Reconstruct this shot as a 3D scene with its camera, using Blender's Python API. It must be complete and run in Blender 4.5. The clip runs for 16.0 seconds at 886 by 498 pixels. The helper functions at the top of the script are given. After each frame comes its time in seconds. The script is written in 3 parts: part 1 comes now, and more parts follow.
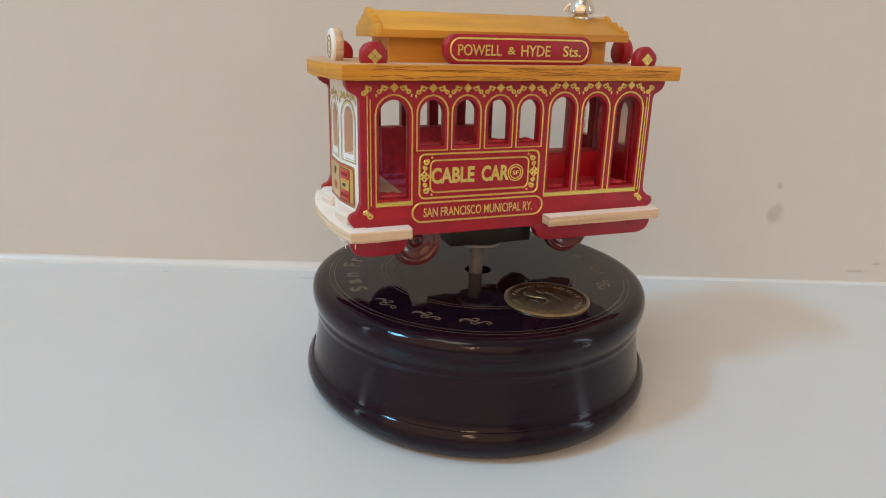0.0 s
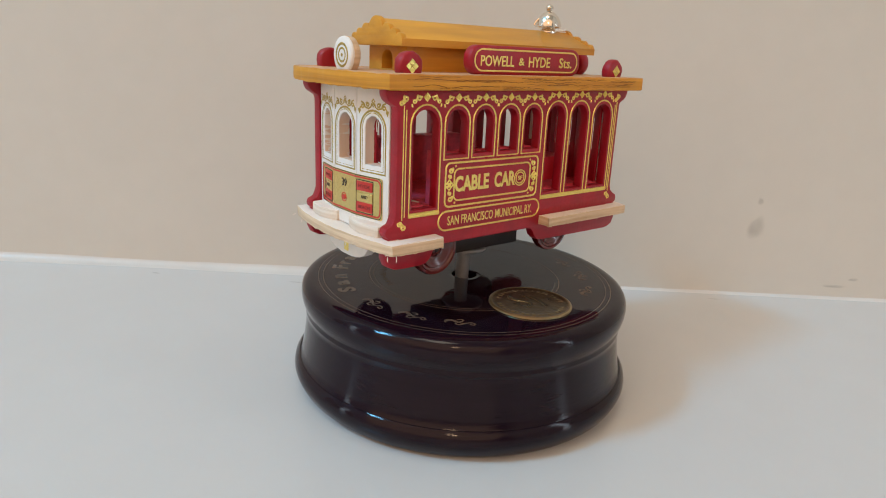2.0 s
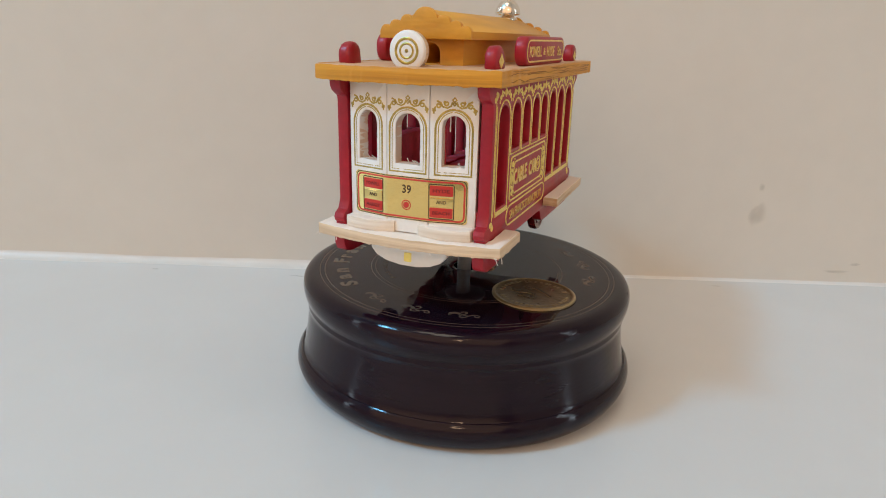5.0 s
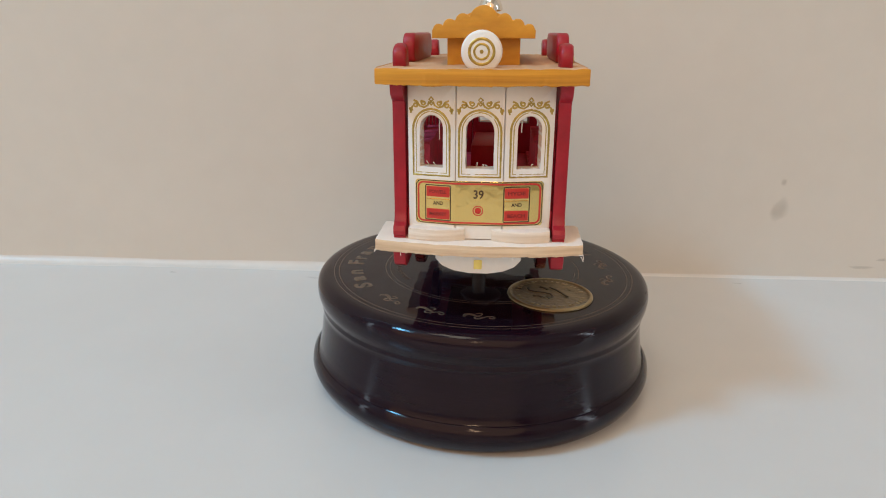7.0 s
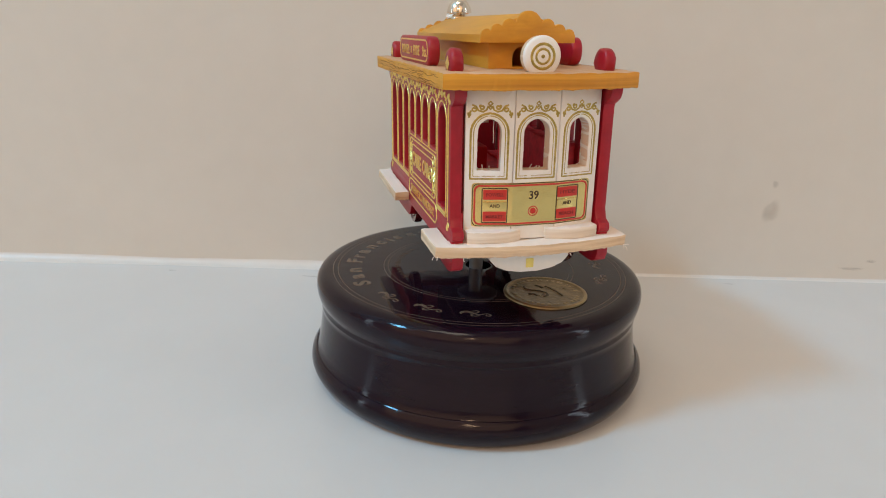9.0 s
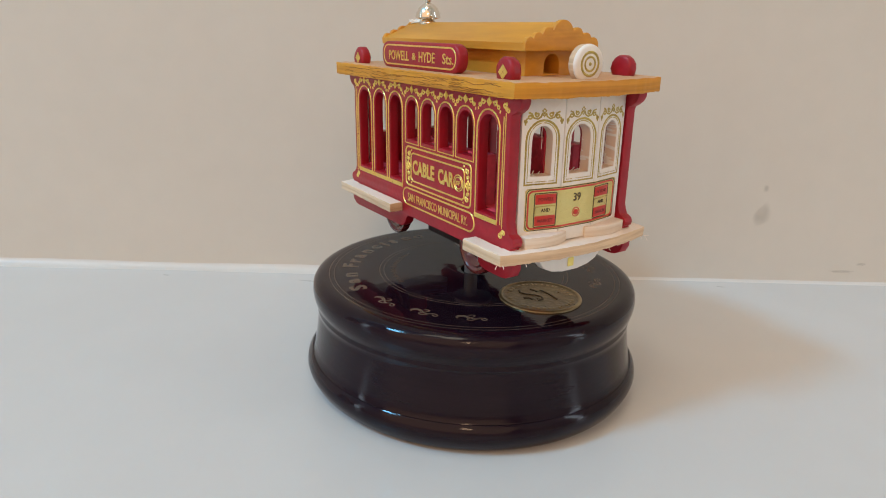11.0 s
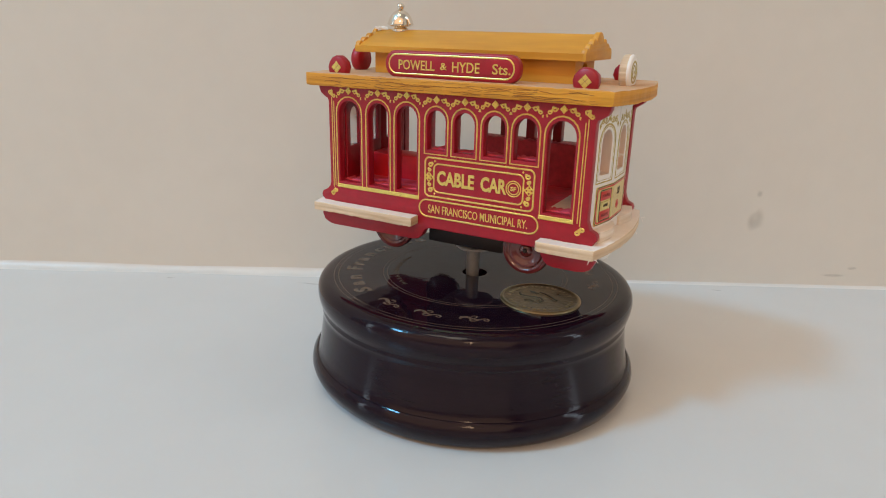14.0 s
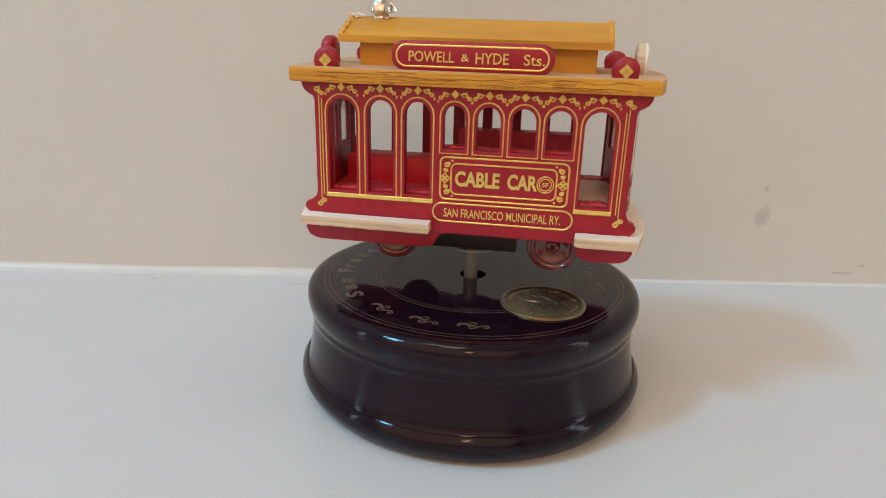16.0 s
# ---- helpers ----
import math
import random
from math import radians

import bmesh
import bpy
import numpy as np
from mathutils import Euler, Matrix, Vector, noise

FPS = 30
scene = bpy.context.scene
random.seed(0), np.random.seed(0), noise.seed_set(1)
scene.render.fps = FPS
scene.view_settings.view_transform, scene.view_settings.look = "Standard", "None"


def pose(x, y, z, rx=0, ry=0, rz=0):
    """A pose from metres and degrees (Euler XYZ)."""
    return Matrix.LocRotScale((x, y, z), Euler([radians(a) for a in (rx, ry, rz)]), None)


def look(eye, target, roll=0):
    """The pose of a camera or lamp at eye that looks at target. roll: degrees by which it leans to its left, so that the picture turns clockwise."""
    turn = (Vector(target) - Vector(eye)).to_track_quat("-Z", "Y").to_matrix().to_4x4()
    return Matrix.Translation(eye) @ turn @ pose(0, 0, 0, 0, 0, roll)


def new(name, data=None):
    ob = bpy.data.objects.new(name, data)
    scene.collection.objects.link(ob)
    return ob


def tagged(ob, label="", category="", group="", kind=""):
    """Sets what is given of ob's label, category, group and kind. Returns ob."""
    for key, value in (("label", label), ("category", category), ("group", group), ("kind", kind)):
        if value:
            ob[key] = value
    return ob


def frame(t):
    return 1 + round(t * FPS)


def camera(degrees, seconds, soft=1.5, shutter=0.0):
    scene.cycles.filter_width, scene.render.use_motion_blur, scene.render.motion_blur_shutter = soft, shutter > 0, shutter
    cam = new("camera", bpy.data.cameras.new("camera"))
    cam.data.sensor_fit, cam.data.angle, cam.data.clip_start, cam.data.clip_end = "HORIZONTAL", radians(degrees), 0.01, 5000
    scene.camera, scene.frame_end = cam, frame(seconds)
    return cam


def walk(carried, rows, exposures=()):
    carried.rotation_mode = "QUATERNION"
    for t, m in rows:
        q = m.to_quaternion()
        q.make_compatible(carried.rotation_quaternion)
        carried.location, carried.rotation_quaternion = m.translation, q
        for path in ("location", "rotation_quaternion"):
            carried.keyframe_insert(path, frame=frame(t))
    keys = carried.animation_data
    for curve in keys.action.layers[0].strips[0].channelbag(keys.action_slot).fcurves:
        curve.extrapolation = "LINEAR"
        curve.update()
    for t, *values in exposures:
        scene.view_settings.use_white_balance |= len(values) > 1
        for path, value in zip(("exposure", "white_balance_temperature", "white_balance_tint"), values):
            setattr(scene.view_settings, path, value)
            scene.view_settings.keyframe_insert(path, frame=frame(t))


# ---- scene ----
# ---- camera ----
CAMERA_ROWS = [
    (0, (0.0018, -0.2093, 0.1143), (-0.0120, -0.0014, 0.0436), 1.72),
    (0.5, (0.0043, -0.2181, 0.1171), (-0.0113, -0.0090, 0.0505), 2.22),
    (1, (0.0029, -0.2166, 0.1149), (-0.0078, -0.0071, 0.0484), 3.30),
    (1.5, (-0.0001, -0.2153, 0.1106), (-0.0067, -0.0061, 0.0429), 3.82),
    (2, (0.0033, -0.2151, 0.1125), (-0.0075, -0.0055, 0.0467), 3.17),
    (2.5, (0.0026, -0.2099, 0.1106), (-0.0083, -0.0006, 0.0436), 2.80),
    (3, (0.0027, -0.2072, 0.1099), (-0.0047, 0.0016, 0.0409), 2.68),
    (3.5, (0.0034, -0.2087, 0.1104), (-0.0052, -0.0000, 0.0412), 2.65),
    (4, (0.0019, -0.2112, 0.1112), (-0.0067, -0.0026, 0.0419), 2.54),
    (6.5, (0.0019, -0.2144, 0.1142), (-0.0126, -0.0059, 0.0455), 1.46),
    (7, (0.0030, -0.2114, 0.1127), (-0.0131, -0.0033, 0.0431), 1.13),
    (7.5, (0.0022, -0.2123, 0.1134), (-0.0150, -0.0043, 0.0438), 1.15),
    (8, (0.0033, -0.2157, 0.1138), (-0.0122, -0.0073, 0.0451), 1.36),
    (8.5, (0.0045, -0.2161, 0.1141), (-0.0103, -0.0077, 0.0452), 1.10),
    (9, (0.0025, -0.2153, 0.1132), (-0.0119, -0.0070, 0.0440), 1.55),
    (9.5, (0.0023, -0.2130, 0.1141), (-0.0118, -0.0046, 0.0450), 1.14),
    (12, (0.0011, -0.2190, 0.1141), (-0.0095, -0.0100, 0.0463), 1.87),
    (12.5, (0.0033, -0.2192, 0.1152), (-0.0086, -0.0106, 0.0464), 1.28),
    (13, (0.0021, -0.2173, 0.1141), (-0.0094, -0.0086, 0.0455), 1.41),
    (13.5, (0.0011, -0.2174, 0.1151), (-0.0096, -0.0088, 0.0461), 1.62),
    (14, (-0.0007, -0.2220, 0.1151), (-0.0110, -0.0126, 0.0485), 1.87),
    (14.5, (0.0011, -0.2213, 0.1176), (-0.0098, -0.0119, 0.0508), 1.72),
    (15, (0.0032, -0.2189, 0.1179), (-0.0084, -0.0096, 0.0508), 1.44),
    (15.5, (0.0003, -0.2165, 0.1166), (-0.0093, -0.0076, 0.0484), 1.57),
    (16, (-0.0018, -0.2097, 0.1141), (-0.0104, -0.0009, 0.0452), 1.78),
]
EXPOSURES = [(0, 0.08), (16, 0.08)]
cam = camera(68.02, 16.0, soft=1.05)

# ---- light ----
world = bpy.data.worlds.new("world")
scene.world = world
world.use_nodes = True
world.node_tree.nodes["Background"].inputs[0].default_value = (0.80, 0.86, 1.0, 1)
world.node_tree.nodes["Background"].inputs[1].default_value = 0.06


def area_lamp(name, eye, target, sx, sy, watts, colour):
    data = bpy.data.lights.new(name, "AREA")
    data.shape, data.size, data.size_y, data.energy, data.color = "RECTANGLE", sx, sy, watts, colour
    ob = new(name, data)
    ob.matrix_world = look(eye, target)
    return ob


# unseen cool key high up, two narrow windows, small lamp, two added fills
area_lamp("cool_key_light", (-1.86, -0.99, 2.14), (0.0, 0.0, 0.06), 0.44, 0.26, 37.0, (0.19, 0.62, 1.0))
area_lamp("window_light", (1.39, -0.42, 0.52), (0.0, 0.0, 0.1), 0.035, 0.95, 1.8, (0.75, 0.88, 1.0))
area_lamp("west_window_light", (-2.39, -0.78, 0.55), (0.0, 0.0, 0.1), 0.16, 0.96, 2.1, (0.72, 0.88, 1.0))
area_lamp("warm_lamp_light", (0.00, -1.02, 0.70), (0.0, 0.0, 0.0), 0.10, 0.10, 1.0, (1.0, 0.66, 0.40))
# added broad warm fill from behind, no window known there
area_lamp("south_fill_light", (-0.45, -1.83, 1.15), (0.0, 0.0, 0.15), 3.6, 2.1, 25.5, (1.0, 0.64, 0.38))
# added soft fill from above, no lamp seen there
area_lamp("overhead_fill_light", (-0.40, -0.60, 2.30), (0.0, 0.0, 0.0), 0.80, 0.80, 9.0, (1.0, 0.90, 0.72))


# ---- materials ----
def material(name, base, rough=0.5, metal=0.0, coat=0.0, vary=0.12, scale=120.0, bump=0.0, bump_scale=600.0,
             stretch=(1, 1, 1), second=None, specular=0.5, coat_rough=0.05, rough_vary=0.08):
    """A painted, metal or wooden surface: two scales of variation in colour, gloss and relief."""
    mat = bpy.data.materials.new(name)
    mat.use_nodes = True
    nt = mat.node_tree
    n, l = nt.nodes, nt.links
    b = n["Principled BSDF"]
    b.inputs["Metallic"].default_value = metal
    b.inputs["Coat Weight"].default_value = coat
    b.inputs["Coat Roughness"].default_value = coat_rough
    b.inputs["Specular IOR Level"].default_value = specular
    tc, mp = n.new("ShaderNodeTexCoord"), n.new("ShaderNodeMapping")
    mp.inputs["Scale"].default_value = stretch
    l.new(tc.outputs["Object"], mp.inputs["Vector"])
    big, fine = n.new("ShaderNodeTexNoise"), n.new("ShaderNodeTexNoise")
    big.inputs["Scale"].default_value, big.inputs["Detail"].default_value = scale, 5
    fine.inputs["Scale"].default_value, fine.inputs["Detail"].default_value = bump_scale, 4
    for t in (big, fine):
        l.new(mp.outputs["Vector"], t.inputs["Vector"])
    ramp = n.new("ShaderNodeValToRGB")
    ramp.color_ramp.elements[0].position, ramp.color_ramp.elements[1].position = 0.3, 0.7
    dark = [c * (1 - vary) for c in base] if second is None else second
    light = [min(1, c * (1 + vary)) for c in base]
    ramp.color_ramp.elements[0].color, ramp.color_ramp.elements[1].color = (*dark, 1), (*light, 1)
    mix = n.new("ShaderNodeMath")
    mix.operation = "MULTIPLY_ADD"
    mix.inputs[1].default_value, mix.inputs[2].default_value = 0.35, 0.0
    l.new(fine.outputs["Fac"], mix.inputs[0])
    add = n.new("ShaderNodeMath")
    add.operation = "MULTIPLY_ADD"
    add.inputs[1].default_value = 0.65
    l.new(big.outputs["Fac"], add.inputs[0])
    l.new(mix.outputs[0], add.inputs[2])
    l.new(add.outputs[0], ramp.inputs["Fac"])
    l.new(ramp.outputs["Color"], b.inputs["Base Color"])
    rr = n.new("ShaderNodeMapRange")
    rr.inputs["To Min"].default_value = max(0.02, rough - rough_vary)
    rr.inputs["To Max"].default_value = min(1, rough + rough_vary)
    l.new(big.outputs["Fac"], rr.inputs["Value"])
    l.new(rr.outputs[0], b.inputs["Roughness"])
    if bump:
        bp = n.new("ShaderNodeBump")
        bp.inputs["Strength"].default_value, bp.inputs["Distance"].default_value = 1.0, bump
        l.new(fine.outputs["Fac"], bp.inputs["Height"])
        l.new(bp.outputs["Normal"], b.inputs["Normal"])
    return mat


RED = material("red_paint", (0.350, 0.006, 0.019), 0.40, vary=0.20, scale=130, bump=0.00007, bump_scale=700)
GOLD = material("gold_foil", (1.0, 0.74, 0.22), 0.31, 1.0, vary=0.12, scale=500, bump=0.00012, bump_scale=1300)
PRINT = material("gold_print", (0.50, 0.37, 0.10), 0.32, 0.85, vary=0.3, scale=700, bump=0.00015, bump_scale=1200)
ORANGE = material("stained_wood", (0.70, 0.335, 0.030), 0.45, vary=0.10, scale=170, bump=0.00010, bump_scale=520, stretch=(0.10, 0.4, 1),
                  second=(0.52, 0.215, 0.018))
ORANGE_EDGE = material("stained_plywood_edge", (0.72, 0.335, 0.025), 0.5, vary=0.10, scale=330, bump=0.00016, bump_scale=420, stretch=(0.07, 0.07, 3.0),
                       second=(0.50, 0.19, 0.012))
ORANGE_TOP = material("worn_stained_wood", (0.60, 0.38, 0.24), 0.6, vary=0.15, scale=70, bump=0.00005, bump_scale=300, stretch=(0.15, 1, 1),
                      second=(0.52, 0.28, 0.13))
PLY = material("bare_plywood", (0.86, 0.77, 0.69), 0.62, vary=0.10, scale=80, bump=0.00014, bump_scale=420, stretch=(0.2, 1, 1))
PLY_EDGE = material("plywood_edge", (0.80, 0.63, 0.44), 0.7, vary=0.10, scale=300, bump=0.00020, bump_scale=620, stretch=(0.09, 0.09, 2.6),
                    second=(0.50, 0.32, 0.18))
WHITE = material("white_paint", (0.86, 0.83, 0.79), 0.45, vary=0.04, scale=90, bump=0.00003, bump_scale=700)
REVEAL = material("raw_wood", (0.78, 0.62, 0.50), 0.65, vary=0.14, scale=150, bump=0.00005, bump_scale=500, stretch=(1, 1, 0.2))
BRASS = material("brass_foil", (0.80, 0.62, 0.24), 0.16, 1.0, vary=0.05, scale=200, bump=0.00035, bump_scale=70, rough_vary=0.03)
PINK = material("thin_pink_stain", (0.68, 0.065, 0.110), 0.6, vary=0.25, scale=260, bump=0.0002, bump_scale=700)
SIGN_RED = material("sticker_red", (0.56, 0.035, 0.025), 0.3, vary=0.08)
INK = material("dark_ink", (0.06, 0.03, 0.01), 0.5)
WHEEL = material("dark_red_lacquer", (0.11, 0.012, 0.012), 0.22, coat=0.6, vary=0.2)
BLACK = material("dark_brown_block", (0.020, 0.011, 0.010), 0.45, vary=0.25, bump=0.00005, bump_scale=400, stretch=(0.2, 1, 1))
STEEL = material("steel", (0.40, 0.39, 0.39), 0.42, 0.55, vary=0.1, scale=300)
CHROME = material("chrome", (0.84, 0.78, 0.69), 0.14, 1.0, vary=0.05, rough_vary=0.03)
LACQUER = material("dark_lacquer", (0.0110, 0.0045, 0.0092), 0.055, specular=0.24, vary=0.25, scale=40, bump=0.00005, bump_scale=520,
                   stretch=(0.35, 0.35, 5), rough_vary=0.03)
ENGRAVED = material("engraved_gilt", (0.120, 0.082, 0.056), 0.22, specular=0.28, vary=0.2, scale=700)
COIN = material("antique_brass", (0.23, 0.175, 0.095), 0.30, 1.0, vary=0.45, scale=330, bump=0.00016, bump_scale=700)
COIN_RIM = material("worn_brass", (0.40, 0.31, 0.17), 0.34, 0.9, vary=0.15, scale=400)
COIN_DARK = material("dark_brass", (0.085, 0.066, 0.036), 0.5, 0.5, vary=0.3, scale=500)
FLUFF = material("white_fluff", (0.9, 0.9, 0.88), 0.9, vary=0.05)
TABLE = material("white_gloss_shelf", (0.655, 0.650, 0.640), 0.22, vary=0.025, scale=9, bump=0.00003, bump_scale=45)
PLASTER = material("beige_wall", (0.672, 0.636, 0.572), 0.75, vary=0.03, scale=6, bump=0.00008, bump_scale=90)
PALE_EDGE = material("pale_wood_edge", (0.86, 0.78, 0.69), 0.7, vary=0.06, scale=300, bump=0.00020, bump_scale=620, stretch=(0.09, 0.09, 2.6),
                     second=(0.70, 0.57, 0.44))
CAULK = material("white_caulk", (0.69, 0.67, 0.64), 0.4, vary=0.04, scale=40, bump=0.0001, bump_scale=60)
SCUFF = material("grey_scuff", (0.36, 0.31, 0.25), 0.7, vary=0.15, scale=200)
ROOM = material("room_paint", (0.62, 0.55, 0.47), 0.8, vary=0.04, scale=4)
CEILING = material("ceiling_paint", (0.78, 0.75, 0.70), 0.85, vary=0.03, scale=4)
FLOOR = material("brown_floor", (0.32, 0.21, 0.12), 0.5, vary=0.2, scale=6, stretch=(0.2, 1, 1))



def worn_away(mat, strength):
    """Let a mark fade out towards its rim in a broken, cloudy way."""
    n, l = mat.node_tree.nodes, mat.node_tree.links
    tc, mp, ball, cloud = (n.new(k) for k in ("ShaderNodeTexCoord", "ShaderNodeMapping", "ShaderNodeVectorMath", "ShaderNodeTexNoise"))
    mp.inputs["Location"].default_value, mp.inputs["Scale"].default_value = (-1, -1, 0), (2, 2, 0)
    l.new(tc.outputs["Generated"], mp.inputs["Vector"])
    ball.operation = "LENGTH"
    l.new(mp.outputs["Vector"], ball.inputs[0])
    cloud.inputs["Scale"].default_value, cloud.inputs["Detail"].default_value = 3.0, 4
    l.new(tc.outputs["Generated"], cloud.inputs["Vector"])
    fade, thick = n.new("ShaderNodeMapRange"), n.new("ShaderNodeMath")
    fade.interpolation_type = "SMOOTHSTEP"
    fade.inputs["From Min"].default_value, fade.inputs["From Max"].default_value = 0.95, 0.05
    fade.inputs["To Max"].default_value = strength * 2
    l.new(ball.outputs["Value"], fade.inputs["Value"])
    thick.operation = "MULTIPLY"
    l.new(fade.outputs[0], thick.inputs[0])
    l.new(cloud.outputs["Fac"], thick.inputs[1])
    l.new(thick.outputs[0], n["Principled BSDF"].inputs["Alpha"])


worn_away(SCUFF, 0.11)

# ---- shapes, in millimetres ----
MM = Matrix.Scale(0.001, 4)


def settle(me, m=None, mats=(), smooth=40):
    if m is not None:
        me.transform(m)
    me.transform(MM)
    for mat in mats:
        me.materials.append(mat)
    if smooth:
        me.polygons.foreach_set("use_smooth", [True] * len(me.polygons))
        me.set_sharp_from_angle(angle=radians(smooth))
    me.update()
    return me


def curve_mesh(fill):
    """The mesh of a curve that fill() has filled in."""
    cu = bpy.data.curves.new("outline", "CURVE")
    fill(cu)
    ob = bpy.data.objects.new("outline", cu)
    me = bpy.data.meshes.new_from_object(ob)
    bpy.data.objects.remove(ob)
    bpy.data.curves.remove(cu)
    return me


def spline(cu, pts, closed=True):
    sp = cu.splines.new("POLY")
    sp.points.add(len(pts) - 1)
    for q, p in zip(sp.points, pts):
        q.co = (p[0], p[1], p[2] if len(p) > 2 else 0, 1)
    sp.use_cyclic_u = closed


def board(loops, thick, bevel=0.2):
    """A board cut to the outline loops[0] with holes loops[1:]; its front face lies at 0, its back at -thick."""
    def fill(cu):
        cu.dimensions, cu.fill_mode = "2D", "BOTH"
        cu.extrude, cu.bevel_depth, cu.bevel_resolution, cu.offset = thick / 2 - bevel, bevel, 1, -bevel
        for lp in loops:
            spline(cu, lp)
    me = curve_mesh(fill)
    bm = bmesh.new()
    bm.from_mesh(me)
    bmesh.ops.remove_doubles(bm, verts=bm.verts, dist=1e-4)
    bmesh.ops.translate(bm, verts=bm.verts, vec=(0, 0, -thick / 2))
    bm.to_mesh(me)
    bm.free()
    return me


def strokes(paths, r, flat=0.5, lift=0.0):
    """Raised lines of half-width r along paths of (points, closed)."""
    def fill(cu):
        cu.dimensions, cu.fill_mode, cu.bevel_depth, cu.bevel_resolution = "3D", "FULL", r, 1
        cu.use_fill_caps = True
        for pts, closed in paths:
            spline(cu, pts, closed)
    me = curve_mesh(fill)
    me.transform(Matrix.Translation((0, 0, lift)) @ Matrix.Diagonal((1, 1, flat, 1)))
    return me


def lettering(body, size, width=None, thick=0.12, bold=0.0, spacing=1.0):
    """Words centred on the origin, stretched to a width."""
    cu = bpy.data.curves.new("words", "FONT")
    cu.body, cu.size, cu.align_x, cu.align_y = body, size, "CENTER", "CENTER"
    cu.extrude, cu.offset, cu.resolution_u, cu.space_character = thick, bold, 3, spacing
    ob = bpy.data.objects.new("words", cu)
    me = bpy.data.meshes.new_from_object(ob)
    bpy.data.objects.remove(ob)
    bpy.data.curves.remove(cu)
    xs, ys = [v.co.x for v in me.vertices], [v.co.y for v in me.vertices]
    cx, cy = (min(xs) + max(xs)) / 2, (min(ys) + max(ys)) / 2
    sx = width / (max(xs) - min(xs)) if width else 1
    sy = size / (max(ys) - min(ys)) if len(body) > 1 else 1
    me.transform(Matrix.Diagonal((sx, sy, 1, 1)) @ Matrix.Translation((-cx, -cy, 0)))
    return me


def lathe(profile, n=64, close=False):
    """A turned shape round z from (r, z) pairs."""
    verts, faces = [], []
    k = len(profile)
    for i in range(n):
        a = 2 * math.pi * i / n
        verts += [(r * math.cos(a), r * math.sin(a), z) for r, z in profile]
    for i in range(n):
        for j in range(k - 1 if not close else k):
            a, b = i * k + j, i * k + (j + 1) % k
            c, d = (i + 1) % n * k + (j + 1) % k, (i + 1) % n * k + j
            faces.append((a, d, c, b))
    me = bpy.data.meshes.new("turned")
    me.from_pydata(verts, [], faces)
    bm = bmesh.new()
    bm.from_mesh(me)
    bmesh.ops.remove_doubles(bm, verts=bm.verts, dist=1e-5)
    bmesh.ops.recalc_face_normals(bm, faces=bm.faces)
    bm.to_mesh(me)
    bm.free()
    return me


def box(x0, x1, y0, y1, z0, z1, bevel=0.3):
    bm = bmesh.new()
    bmesh.ops.create_cube(bm, size=1)
    for v in bm.verts:
        v.co = ((x0 + x1) / 2 + v.co.x * (x1 - x0), (y0 + y1) / 2 + v.co.y * (y1 - y0), (z0 + z1) / 2 + v.co.z * (z1 - z0))
    if bevel:
        bmesh.ops.bevel(bm, geom=bm.edges[:], offset=bevel, segments=2, affect="EDGES", profile=0.5)
    me = bpy.data.meshes.new("box")
    bm.to_mesh(me)
    bm.free()
    return me


def joined(*meshes):
    bm = bmesh.new()
    for me in meshes:
        bm.from_mesh(me)
    out = bpy.data.meshes.new("joined")
    bm.to_mesh(out)
    bm.free()
    return out


def rough_edges(me, amount, size, seed=0, only=None):
    """Small unevenness of hand-cut wood."""
    for v in me.vertices:
        if only is None or only(v.co):
            v.co += noise.noise_vector(Vector((v.co.x + seed * 17, v.co.y, v.co.z)) / size) * amount
    return me


def part(name, me, mat, parent, label="", m=None, smooth=40):
    """One mesh, given in millimetres, as a part of a thing."""
    mats = mat if isinstance(mat, (list, tuple)) else (mat,)
    settle(me, m, mats, smooth)
    me.name = name
    ob = new(name, me)
    ob.parent = parent
    return tagged(ob, label) if label else ob


def arch(x0, x1, z0, z1, n=10):
    """An opening with a round head, z1 at its top."""
    r = (x1 - x0) / 2
    rise = min(r * 1.05, z1 - z0)
    return [(x0, z0), (x1, z0)] + [((x0 + x1) / 2 + r * math.cos(math.pi * i / n), z1 - rise + rise * math.sin(math.pi * i / n)) for i in range(n + 1)]


def pill(x0, x1, z0, z1, r=None, n=6):
    r = min((x1 - x0) / 2, (z1 - z0) / 2) if r is None else r
    out = []
    for cx, cz, a0 in ((x1 - r, z1 - r, 0), (x0 + r, z1 - r, 90), (x0 + r, z0 + r, 180), (x1 - r, z0 + r, 270)):
        out += [(cx + r * math.cos(radians(a0 + 90 * i / n)), cz + r * math.sin(radians(a0 + 90 * i / n))) for i in range(n + 1)]
    return out


def ring(cx, cy, r, n=24):
    return [(cx + r * math.cos(2 * math.pi * i / n), cy + r * math.sin(2 * math.pi * i / n)) for i in range(n)]


def diamond(cx, cy, r):
    return [(cx + r, cy), (cx, cy + r), (cx - r, cy), (cx, cy - r)]


def scroll(cx, cy, s, flip=1, turns=1.35, n=16):
    """A small curl that unrolls to one side."""
    out = []
    for i in range(n + 1):
        f = i / n
        a = 2 * math.pi * turns * f
        r = s * (0.18 + 0.42 * f)
        out.append((cx + flip * (r * math.cos(a) + 0.55 * s * max(0, f - 0.75) * 4), cy + r * math.sin(a) - 0.25 * s * max(0, f - 0.75) * 4))
    return out


